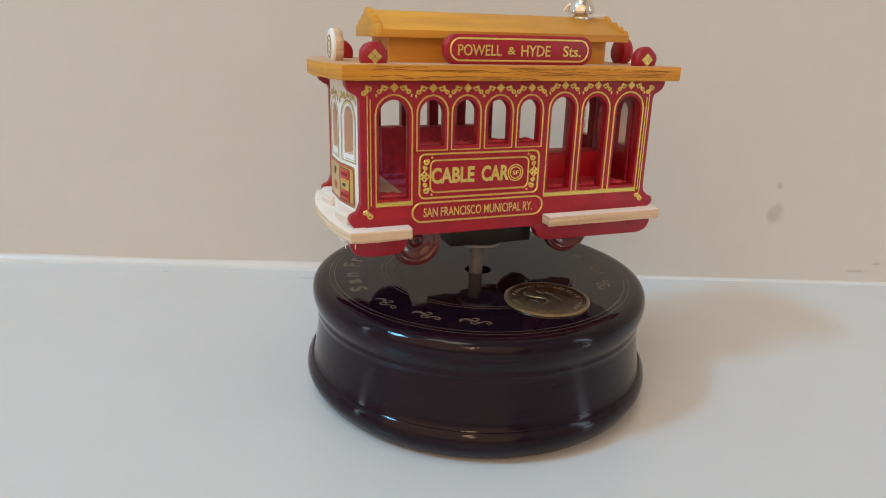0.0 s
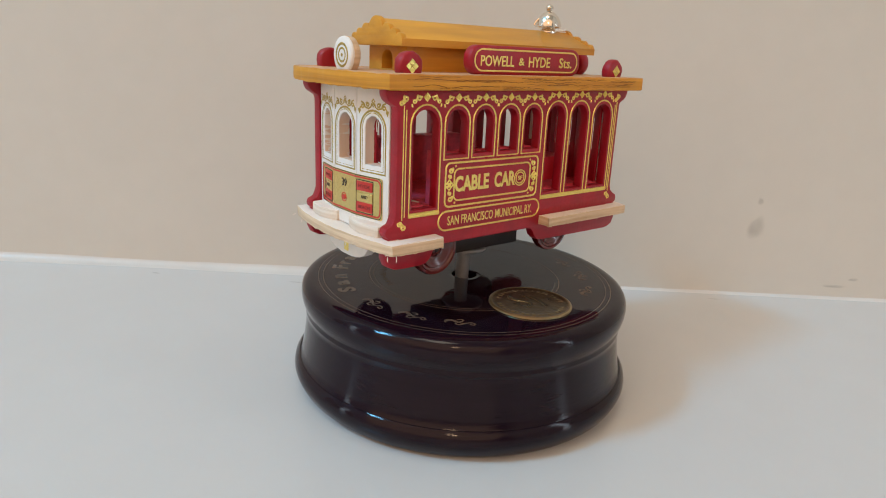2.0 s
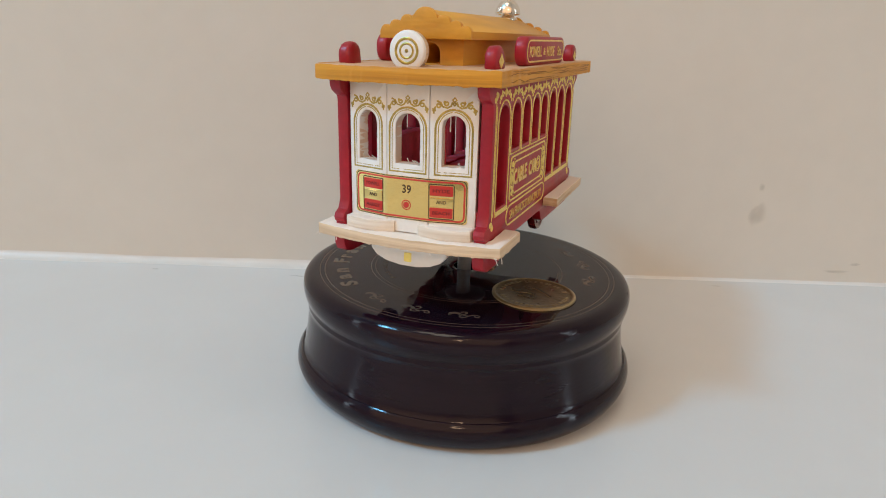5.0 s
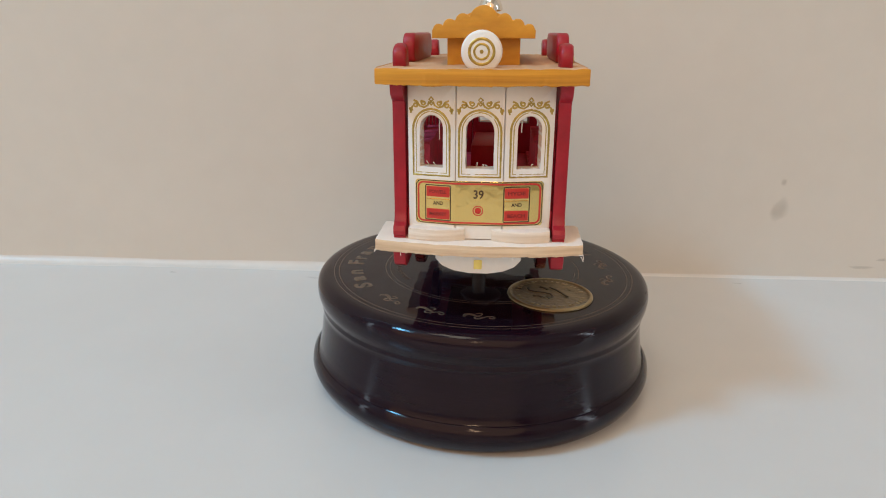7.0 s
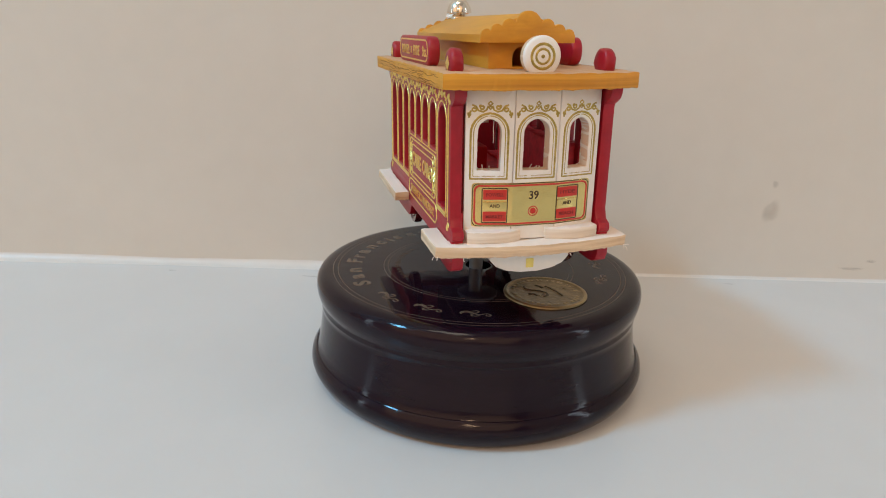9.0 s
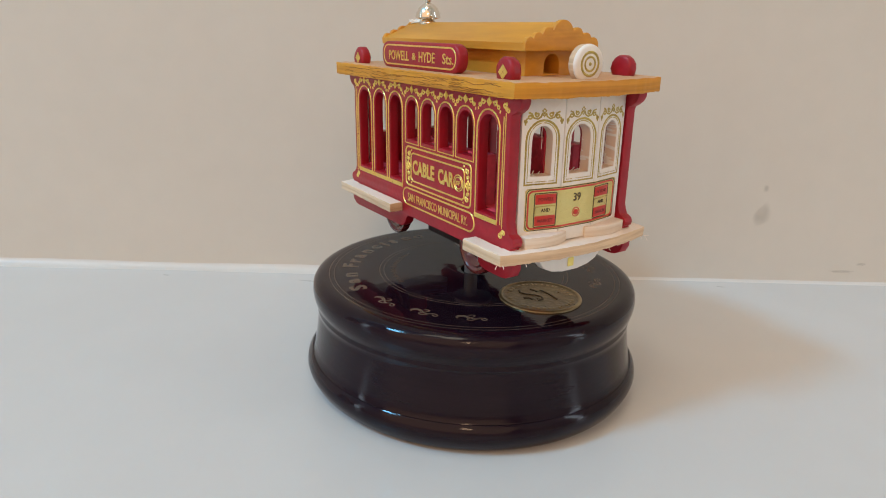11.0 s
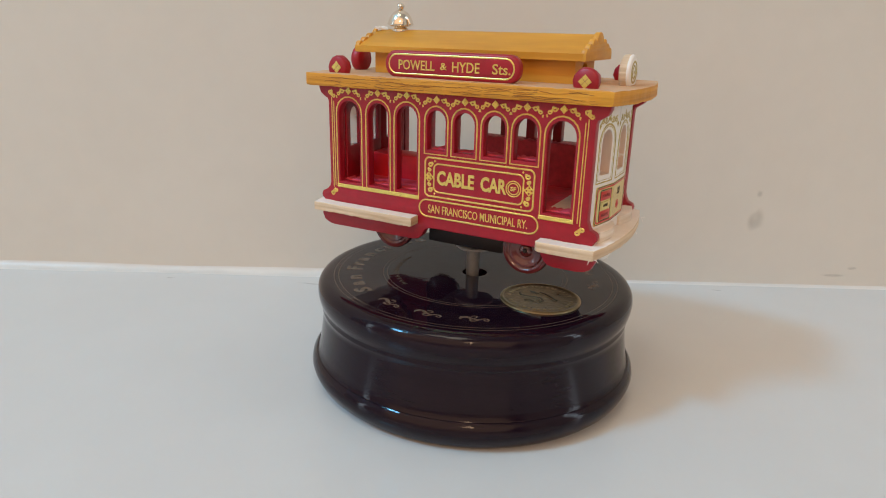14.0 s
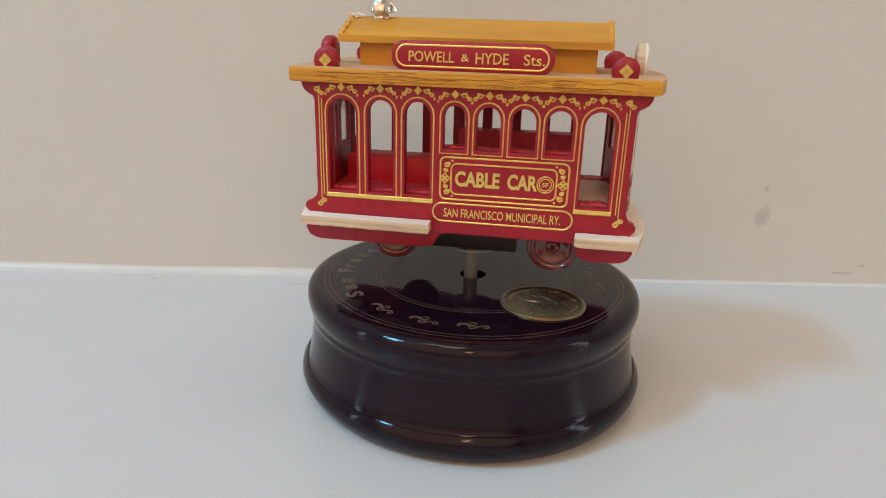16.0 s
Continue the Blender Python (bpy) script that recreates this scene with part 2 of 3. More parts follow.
def along(pts, step):
    """The same closed outline with a point every step or so."""
    out = []
    for k in range(len(pts)):
        p, q = pts[k], pts[(k + 1) % len(pts)]
        n = max(1, int(math.dist(p, q) / step))
        out += [(p[0] + (q[0] - p[0]) * i / n, p[1] + (q[1] - p[1]) * i / n) for i in range(n)]
    return out


def moved(pts, dx, dy, turn=0, s=1.0):
    c, k = math.cos(radians(turn)) * s, math.sin(radians(turn)) * s
    return [(dx + c * p[0] - k * p[1], dy + k * p[0] + c * p[1]) for p in pts]


def axes(origin, u, v, w):
    return Matrix(((u[0], v[0], w[0], origin[0]), (u[1], v[1], w[1], origin[1]), (u[2], v[2], w[2], origin[2]), (0, 0, 0, 1)))


# ---- the room ----
WALL_Y, WALL_SLOPE = 93.7, 0.069
TURN = math.degrees(math.atan(WALL_SLOPE))


def structure(name, me, mat, label, category, m=None, smooth=0):
    settle(me, m, (mat,), smooth)
    me.name = name
    return tagged(new(name, me), label, category, kind="structure")


def room():
    back = pose(0, WALL_Y, 0, 0, 0, TURN)
    structure("wall_north", box(-2500, 1650, 0, 90, -900, 2440, 0), PLASTER, "matt beige painted wall with faint grey scuffs", "wall", back)
    structure("shelf_top", box(-2200, 1340, -455, -1, -40, 0, 0), TABLE, "glossy white painted shelf against the wall", "shelf", back)
    # the uneven bead of filler between shelf and wall
    me = bpy.data.meshes.new("bead")
    verts, faces = [], []
    n = 180
    for i in range(n + 1):
        x = -1300 + 2600 * i / n
        w = 4.6 if x < -60 else max(2.2, 4.6 - (x + 60) * 0.03)
        w *= 1 + 0.18 * noise.noise(Vector((x / 60.0, 3.1, 0))) + 0.1 * noise.noise(Vector((x / 14.0, 7.7, 0)))
        for j in range(5):
            a = radians(90 * j / 4)
            verts.append((x, -w * (1 - math.sin(a)) + 0.2, w * 0.8 * (1 - math.cos(a)) + 0.02))
    for i in range(n):
        for j in range(4):
            a = i * 5 + j
            faces.append((a, a + 5, a + 6, a + 1))
    me.from_pydata(verts, [], faces)
    structure("trim", me, CAULK, "uneven white bead of filler along the wall", "trim", back, 60)
    outer = [(-1650, -900), (2500, -900), (2500, 2440), (-1650, 2440)]
    # opening cut only for the added warm fill
    hole = [(-1390, 70), (2290, 70), (2290, 2230), (-1390, 2230)]
    structure("wall_south", board([outer, hole], 80, 1), ROOM, "beige painted wall with a wide opening for the added fill", "wall",
              axes((0, -1820, 0), (-1, 0, 0), (0, 0, 1), (0, -1, 0)))
    outer = [(-40, -900), (1820, -900), (1820, 2440), (-40, 2440)]
    hole = [(680, 50), (880, 50), (880, 1050), (680, 1050)]
    structure("wall_west", board([outer, hole], 80, 1), ROOM, "beige painted wall with a narrow window opening", "wall",
              axes((-2400, 0, 0), (0, -1, 0), (0, 0, 1), (-1, 0, 0)))
    # the wall with the window
    hole = [(-470, 30), (-370, 30), (-370, 1010), (-470, 1010)]
    outer = [(-1820, -900), (230, -900), (230, 2440), (-1820, 2440)]
    structure("wall_east", board([outer, hole], 80, 1), ROOM, "beige painted wall with a tall window opening", "wall",
              axes((1400, 0, 0), (0, 1, 0), (0, 0, 1), (1, 0, 0)))
    structure("ceiling", box(-2480, 1480, -1900, 260, 2360, 2440, 0), CEILING, "plain white painted ceiling", "ceiling")
    structure("floor", box(-2500, 1650, -1900, 200, -980, -900, 0), FLOOR, "brown wooden floor", "floor")
    # faint marks on wall and shelf
    for x, z, w, h, seed in ((139, 34.5, 12, 17, 1), (139, 48, 4, 6, 2), (184, 6.5, 17, 2.6, 3), (193, 10.5, 7, 2.4, 4)):
        scuff(seed, w, h, back @ pose(x, -0.12, z, 90, 0, 0), "faint grey scuff on the beige wall")
    for x, y, w, h, seed in ((-80, -14.5, 19, 2.2, 5), (-150, -11, 6, 2.6, 6), (121, -9, 7, 2.4, 7), (-150, -150, 9, 3.0, 8)):
        scuff(seed, w, h, back @ pose(x, y, 0.10, 0, 0, -12), "small grey scratch on the white shelf")


def scuff(seed, w, h, m, label):
    pts = []
    for i in range(14):
        a = 2 * math.pi * i / 14
        r = 0.75 + 0.5 * noise.noise(Vector((math.cos(a) * 1.4, math.sin(a) * 1.4, seed * 3.7)))
        pts.append((w / 2 * r * math.cos(a), h / 2 * r * math.sin(a)))
    me = board([pts], 0.06, 0.01)
    settle(me, None, (SCUFF,), 0)
    me.use_auto_texspace = False
    me.texspace_location, me.texspace_size = (0, 0, 0), (w * 0.0005, h * 0.0005, 0.001)
    ob = tagged(new("scuff_mark", me), label, "scuff mark", "scuffs", "structure")
    ob.matrix_world = Matrix.Translation(m.translation * 0.001) @ m.to_3x3().to_4x4()


room()


# ---- the music box base ----
TOP = 36.45


def flourish():
    """A small scrolled ornament about 9 mm long."""
    sweep = [(-4.4, -0.8), (-4.9, 0.1), (-4.3, 1.1), (-3.0, 1.5), (-1.6, 1.0), (-0.5, 0.1), (0.4, -0.6), (1.6, -0.6), (3.0, 0.1), (4.2, 0.1), (5.0, -0.6), (4.6, -1.4), (3.6, -1.3), (3.4, -0.7)]
    tail = [(-1.0, 1.6), (0.2, 2.1), (1.1, 1.6), (0.7, 0.7), (-0.5, -0.2), (-1.4, -1.0), (-1.0, -1.8), (0.2, -1.8), (1.2, -1.1), (2.0, -0.3)]
    leaf = [(-4.4, 0.0), (-3.7, 0.6), (-2.7, 0.8), (-1.8, 0.4), (-1.2, -0.2)]
    out = []
    for p in (sweep, tail, leaf):
        q = []
        for k in range(len(p) - 1):
            q += [p[k], ((p[k][0] + p[k + 1][0]) / 2, (p[k][1] + p[k + 1][1]) / 2)]
        out.append((q + [p[-1]], False))
    return out


def music_base():
    base = tagged(new("music_box_base"), "round dark brown lacquered wooden music box base with gilt ornament", "music box")
    prof = [(0, 0.8), (50, 0.8), (51.5, 0.0), (53.0, 0.0), (54.8, 0.7), (56.3, 2.3), (57.4, 4.6), (57.8, 6.3), (57.4, 8.2), (56.6, 9.4), (56.1, 9.9), (55.8, 9.9),
            (55.5, 10.3), (55.0, 12.5), (54.4, 16.0), (53.9, 20.0), (53.6, 23.4), (53.5, 24.8), (53.8, 25.3), (53.9, 26.0), (53.65, 26.7), (53.8, 27.3),
            (54.5, 28.4), (55.05, 30.6), (55.2, 32.4), (54.95, 34.2), (54.1, 35.5), (52.8, 36.2), (51.4, TOP - 0.02), (50.4, TOP), (49.0, TOP),
            (6.0, TOP), (4.5, TOP), (4.4, TOP - 0.02), (4.4, TOP - 0.3), (4.4, 26.0), (0, 26.0)]
    part("body", lathe(prof, 128), LACQUER, base, smooth=40)
    up = Matrix.Translation((0, 0, TOP))
    for r in (49.7, 48.1):
        part("engraved_ring", strokes([(ring(0, 0, r, 96), True)], 0.11, 0.3), ENGRAVED, base, "thin gilt ring", up)
    part("engraved_ring", strokes([(ring(0, 0, 32.6, 80), True)], 0.13, 0.3), ENGRAVED, base, "thin gilt ring", up)
    for r in (31.2,):
        part("engraved_ring", strokes([(ring(0, 0, r, 80)[30:80], False)], 0.1, 0.3), ENGRAVED, base, "thin gilt ring", up)
    for k, deg in enumerate((-89.5, -109.0, -129.0, -11.0, 10.0, 30.0)):
        turn = deg + 90
        me = strokes([(moved([(0.9 * x, 1.0 * y) for x, y in p], 0, -41.6), c) for p, c in flourish()], 0.26, 0.25)
        part("flourish", me, ENGRAVED, base, "gilt scroll ornament", up @ pose(0, 0, 0, 0, 0, turn))
    # the words run clockwise with their heads outwards
    word = "San Francisco"
    steps = {"r": 5.6, "i": 4.4, " ": 4.6}
    at = -143.8
    for ch in word:
        w = steps.get(ch, 8.3)
        if ch != " ":
            me = lettering(ch, 7.3, thick=0.03, bold=0.30)
            me.transform(Matrix.Diagonal((1.12, 1, 1, 1)))
            part("letter", me, ENGRAVED, base, "", up @ pose(0, 0, 0.02, 0, 0, at - w / 2 - 90) @ pose(0, 42.9 if ch in "SF" else 42.2, 0))
        at -= w
    # the small second line, too fine to read
    for i in range(13):
        w, h = 0.35 + 0.55 * random.random(), 0.7 + 0.5 * random.random()
        me = joined(box(-w, w, -0.16, 0.16, -0.03, 0.06, 0), box(-w, -w + 0.3, -h, h, -0.03, 0.06, 0), box(w - 0.3, w, -h, 0.3 * h, -0.03, 0.06, 0))
        part("letter_bar", me, ENGRAVED, base, "", up @ pose(0, 0, 0, 0, 0, 122 - i * 5.0) @ pose(0, 28.0, 0))
    part("post", lathe([(0, 27.0), (2.0, 27.0), (2.3, 27.4), (2.3, 49.6), (0, 49.6)], 28), STEEL, base, "thin grey steel post that carries the car", pose(-0.8, 0, 0))
    medallion(base)


def medallion(base):
    m = Matrix.Translation((21.5, -23.0, TOP))
    disc = part("medallion", lathe([(0, 0.42), (11.2, 0.42), (11.5, 0.5), (11.7, 0.62), (12.4, 0.66), (12.85, 0.45), (12.9, 0.0), (12.9, -0.2)], 72), COIN, base,
                "antique brass medallion set into the top", m)
    part("rim", lathe([(11.8, 0.6), (12.0, 0.74), (12.5, 0.72), (12.9, 0.5), (12.98, 0.1), (12.7, 0.0), (11.8, 0.6)], 72), COIN_RIM, disc, "bright worn rim", m)
    for i in range(38):
        if i in (9, 10, 28, 29):
            continue
        me = box(-0.26, 0.26, -0.7, 0.7, 0.36, 0.52, 0.05)
        me.transform(Matrix.Diagonal((0.5 + 1.6 * random.random(), 0.5 + 0.6 * random.random(), 1, 1)))
        part("legend_bar", me, COIN_RIM, disc, "", m @ pose(0, 0, 0, 0, 0, i * 360 / 38 + 4 * random.random()) @ pose(0, 10.0, 0, 0, 0, 30 * random.random() - 15))
    s = [(-4.6, 2.6), (-4.4, 1.2), (-3.0, 0.5), (-1.2, 0.3), (0.2, -0.5), (0.4, -1.8), (-0.6, -2.9)]
    bar = [(0.2, 3.4), (1.4, 2.2), (2.6, 0.4), (3.6, -1.6)]
    curl = [(-2.0, 3.6), (-1.0, 3.1), (-0.4, 2.2)]
    foot = [(-3.8, -1.8), (-2.6, -1.6), (-1.8, -2.4)]
    s, bar, curl, foot = ([(1.4 * x, 1.4 * y) for x, y in q] for q in (s, bar, curl, foot))
    part("emblem", strokes([(q, False) for q in (s, bar, curl, foot)], 0.46, 0.6, 0.42), COIN_DARK, disc, "dark interlaced emblem", m)
    # pale strokes shifted to one side imitate light on the relief
    lit = [([(p[0] - 0.45, p[1] - 0.3) for p in q], False) for q in (s, bar)]
    part("emblem_lit_edge", strokes(lit, 0.2, 0.5, 0.42), COIN_RIM, disc, "painted lit edge of the emblem", m)


music_base()


# ---- the cable car; x runs to its front, y to its left ----
FACE = 22.3          # outer face of the sides
car = tagged(new("toy_cable_car"), "small red wooden toy cable car with gold print and orange roof", "toy cable car")

WINDOWS = [(-43.1, -32.3, 67.2, 97.2), (-31.2, -21.1, 67.2, 97.2), (-20.2, -10.2, 67.2, 97.2),
           (-8.9, -0.1, 81.8, 96.6), (0.6, 9.8, 81.8, 96.6), (10.5, 19.7, 81.8, 96.6), (20.3, 29.8, 81.8, 96.6),
           (30.5, 41.3, 67.0, 96.8)]
ROOF_Z0, ROOF_Z1 = 100.6, 104.6


def side_outline():
    """A side board: scrolled brackets at both ends, two aprons below with a raised edge between them."""
    bracket = [(49.8, 100.7), (49.7, 99.3), (49.0, 97.9), (47.6, 96.9), (46.4, 96.3), (46.0, 95.2), (46.0, 68.0), (46.5, 66.4), (47.9, 65.2),
               (49.6, 64.4), (50.1, 63.3), (49.8, 62.2), (49.0, 61.6), (49.0, 58.4), (50.0, 57.6), (50.0, 56.0), (49.0, 54.0), (47.0, 53.0)]
    back = [(-x, z) for x, z in bracket]
    front = [(x - (0.8 if z > 66 else 1.6), z - (0.0 if z > 58 else 0.3)) for x, z in reversed(bracket)]
    notch = [(-12.8, 52.9), (-10.6, 53.4), (-9.2, 54.7), (-8.5, 56.3), (-7.4, 57.3), (-5.5, 57.6)]
    rise = [(29.0, 57.6), (31.2, 57.2), (32.0, 56.0), (32.9, 54.0), (34.4, 52.8), (36.2, 52.4)]
    return back + [(-44.8, 52.7)] + notch + rise + [(43.2, 52.4)] + front


def side(sign):
    """One long side, sign -1 to the right of the car and 1 to its left."""
    s = 1 if sign < 0 else -1                       # along the board as seen from outside
    put = axes((0, sign * FACE, 0), (s, 0, 0), (0, 0, 1), (0, sign, 0))

    def fl(pts):
        return [(s * p[0], p[1]) for p in pts]
    holes = [fl(arch(x0 + 1.25, x1 - 1.25, z0 + (1.6 if z0 < 75 else 1.2), z1 - 1.3)) for x0, x1, z0, z1 in WINDOWS]
    panel = part("side_panel", board([fl(side_outline())] + holes, 3.2, 0.28), RED, car, "red painted side board with arched openings", put, 30)

    def gold(name, paths, r=0.24, label=""):
        return part(name, strokes(paths, r * 1.15, 0.7), GOLD, panel, label, put)
    for x0, x1, z0, z1 in WINDOWS:
        gold("window_line", [(fl(arch(x0 + 0.3, x1 - 0.3, z0, z1)), True)], 0.23, "gold line round an arched window")
    # broad gold sills under the tall openings
    for x0, x1 in ((-43.0, -10.3), (30.6, 41.2)):
        gold("sill_line", [(fl([(x0, 67.5), (x1, 67.5)]), False), (fl([(x0, 66.9), (x1, 66.9)]), False)], 0.34, "broad gold line")
    # upright lines with knots at the ends
    for x, d in ((-44.6, 1), (43.2, -1)):
        gold("corner_line", [(fl([(x, 66.2), (x, 96.6)]), False), (fl([(x + d * 0.8, 67.0), (x + d * 0.8, 95.6)]), False)], 0.16, "upright gold line")
        for z, k in ((97.8, 1), (64.8, -1)):
            knot = [(scroll(x - 0.6, z + 0.6 * k, 1.5, 1), False), (scroll(x + 0.9, z - 0.5 * k, 1.2, -1), False), (diamond(x, z, 0.6), True)]
            gold("corner_knot", [(fl(p), c) for p, c in knot], 0.26, "gold scrolled knot")
    # the frieze: a quatrefoil over each opening and curls between them
    tops = [(x0 + x1) / 2 for x0, x1, _, _ in WINDOWS]
    for x, w in zip(tops, WINDOWS):
        z = w[3] + 1.9
        four = [(diamond(x + dx, z + dz, 0.36), True) for dx, dz in ((0.62, 0), (-0.62, 0), (0, 0.62), (0, -0.62))]
        gold("frieze_flower", [(fl(p), c) for p, c in four], 0.26, "small gold quatrefoil")
        for d in (-1, 1):
            c = [(scroll(x + d * 2.5, z - 0.1, 1.45, d), False), (scroll(x + d * 4.1, z - 1.0, 1.2, -d), False),
                 ([(x + d * 1.6, z + 0.2), (x + d * 2.4, z - 0.75), (x + d * 3.6, z - 0.2)], False),
                 ([(x + d * 4.9, z - 1.7), (x + d * 4.7, z - 2.5)], False)]
            gold("frieze_curl", [(fl(p), k) for p, k in c], 0.22, "small gold curl")
    # the name panel
    u0, u1 = sorted((s * -8.2, s * 28.6))
    mid = (u0 + u1) / 2
    gold("name_frame", [(pill(u0, u1, 68.3, 80.7, 1.6), True)], 0.26, "gold frame of the name panel")
    gold("name_frame", [(pill(u0 + 3.2, u1 - 3.3, 69.9, 78.9, 1.6), True)], 0.24, "inner gold frame")
    for u, d in ((u0 + 1.5, 1), (u1 - 1.5, -1)):
        orn = [(scroll(u + 0.4 * d, 78.6, 1.5, d), False), (scroll(u + 0.2 * d, 76.9, 1.0, -d), False), (scroll(u + 0.4 * d, 70.5, 1.5, d), False),
               (scroll(u + 0.2 * d, 72.1, 1.0, -d), False), ([(u + 1.8 * d, 79.6), (u + 2.3 * d, 79.9)], False), ([(u + 1.8 * d, 69.4), (u + 2.3 * d, 69.2)], False)]
        orn += [(diamond(u - 0.1 * d + dx, 74.5 + dz, 0.6), True) for dx, dz in ((0.85, 0), (-0.85, 0), (0, 0.85), (0, -0.85))]
        gold("name_ornament", orn, 0.27, "gold scrolls and lozenges")
    on = 1.0 if sign < 0 else 0.0
    me = joined(lettering("CABLE", 4.6, 13.0, 0.14, 0.16).copy(), lettering_at("CAR", 4.6, 8.6, 13.0))
    me.transform(Matrix.Translation((mid - 8.5 + on, 74.6, 0.02)))
    part("name_lettering", me, GOLD, panel, "gold lettering CABLE CAR", put, 0)
    badge = [(ring(mid + 11.0 + on, 74.4, 2.35), True), (ring(mid + 11.0 + on, 74.4, 1.7), True)]
    gold("badge_ring", badge, 0.17, "double gold ring")
    me = lettering("SF", 1.25, 1.9, 0.1, 0.03)
    me.transform(Matrix.Translation((mid + 11.0 + on, 74.4, 0.02)))
    part("badge_lettering", me, GOLD, panel, "gold letters SF", put, 0)
    # the line below
    gold("railway_frame", [(pill(u0 - 2.0, u1 + 2.0, 61.5, 67.0), True)], 0.25, "long rounded gold frame")
    me = lettering("SAN FRANCISCO MUNICIPAL RY.", 2.7, 34.2, 0.1, 0.02)
    me.transform(Matrix.Translation((mid, 64.2, 0.02)))
    part("railway_lettering", me, GOLD, panel, "gold lettering SAN FRANCISCO MUNICIPAL RY.", put, 0)
    # the route board on the roof
    put2 = axes((0, sign * (FACE + 0.6), 0), (s, 0, 0), (0, 0, 1), (0, sign, 0))
    q0, q1 = sorted((s * -22.9, s * 22.2))
    sign_ob = part("route_board", board([pill(q0, q1, 104.5, 112.5, 3.6)], 3.4, 0.7), RED, car, "red rounded route board with gold lettering", put2, 50)
    part("route_frame", strokes([(pill(q0 + 1.6, q1 - 1.6, 105.7, 111.4, 2.75), True)], 0.24, 0.45), GOLD, sign_ob, "gold line", put2)
    me = joined(lettering("POWELL", 2.9, 12.7, 0.1, 0.035), lettering_at("&", 2.9, 2.3, 9.4), lettering_at("HYDE", 2.9, 9.0, 16.8), lettering_at("Sts.", 2.9, 5.7, 28.2))
    me.transform(Matrix.Translation(((q0 + q1) / 2 - 12.5 + 1.4 * on, 108.4, 0.02)))
    part("route_lettering", me, GOLD, sign_ob, "gold lettering POWELL & HYDE Sts.", put2, 0)
    # marker discs at the corners of the roof
    for x in (-42.3, 41.0):
        m = axes((x, sign * 18.9, 106.4), (s, 0, 0), (0, 0, 1), (0, sign, 0))
        me = lathe([(0, 0), (3.1, 0), (3.6, 0.3), (3.75, 1.0), (3.75, 2.2), (3.6, 2.8), (3.1, 3.2), (0, 3.3)], 14)
        rough_edges(me, 0.30, 2.2, int(x) + sign)
        disc = part("marker_disc", me, RED, car, "red knobby marker disc with a gold lozenge", m, 60)
        four = [board([diamond(dx, dz, 0.92)], 0.12, 0.03) for dx, dz in ((0.99, 0), (-0.99, 0), (0, 0.99), (0, -0.99))]
        four = joined(*four)
        four.transform(Matrix.Translation((0, 0, 3.46)))
        part("lozenge", four, GOLD, disc, "gold foil lozenge", m, 0)
    # wheels
    for x in ((-22.9, 25.8) if sign < 0 else (-21.8, 28.0)):
        m = axes((x, sign * 18.9, 54.8), (s, 0, 0), (0, 0, 1), (0, sign, 0))
        wheel = part("wheel", lathe([(0, -3), (7.0, -3), (7.6, -2.6), (7.7, -0.8), (7.4, -0.1), (6.6, 0), (6.2, -0.5), (5.6, -0.6), (5.2, -0.1), (4.4, -0.1), (3.6, -0.9),
                                     (2.2, -0.8), (1.8, -0.2), (0.9, 0.1), (0, 0.15)], 40), WHEEL, car, "dark red turned wooden wheel with raised rings", m, 50)
        part("axle_end", lathe([(0, 0.5), (0.5, 0.45), (0.75, 0.1), (0.75, -0.4)], 16), BLACK, wheel, "dark axle pin", m)


def lettering_at(words, size, width, x):
    me = lettering(words, size, width, 0.14 if size > 4 else 0.1, 0.16 if size > 4 else 0.035)
    me.transform(Matrix.Translation((x, 0, 0)))
    return me


side(-1)
side(1)

# ---- the ends ----
BEND, EDGE = 6.1, 18.9
LEAN = math.atan(2.6 / (EDGE - BEND))


def bent(me, front, dx=0.0):
    """Lay a flat mesh (across, up, out) over the three faces of an end."""
    c, k = math.cos(LEAN), math.sin(LEAN)
    for v in me.vertices:
        u, z, w = v.co
        if abs(u) <= BEND:
            x, y = w, u
        else:
            g = 1 if u > 0 else -1
            e = abs(u) - BEND
            x, y = w * c - e * k, g * (BEND + e * c + w * k)
        v.co = (front + dx + x, y, z)
    return me


def densely(me):
    """Cut long edges across, so that a mesh can bend."""
    bm = bmesh.new()
    bm.from_mesh(me)
    for u in (-BEND, BEND):
        geom = bm.verts[:] + bm.edges[:] + bm.faces[:]
        bmesh.ops.bisect_plane(bm, geom=geom, plane_co=(u, 0, 0), plane_no=(1, 0, 0), dist=1e-5)
    bm.to_mesh(me)
    bm.free()
    return me


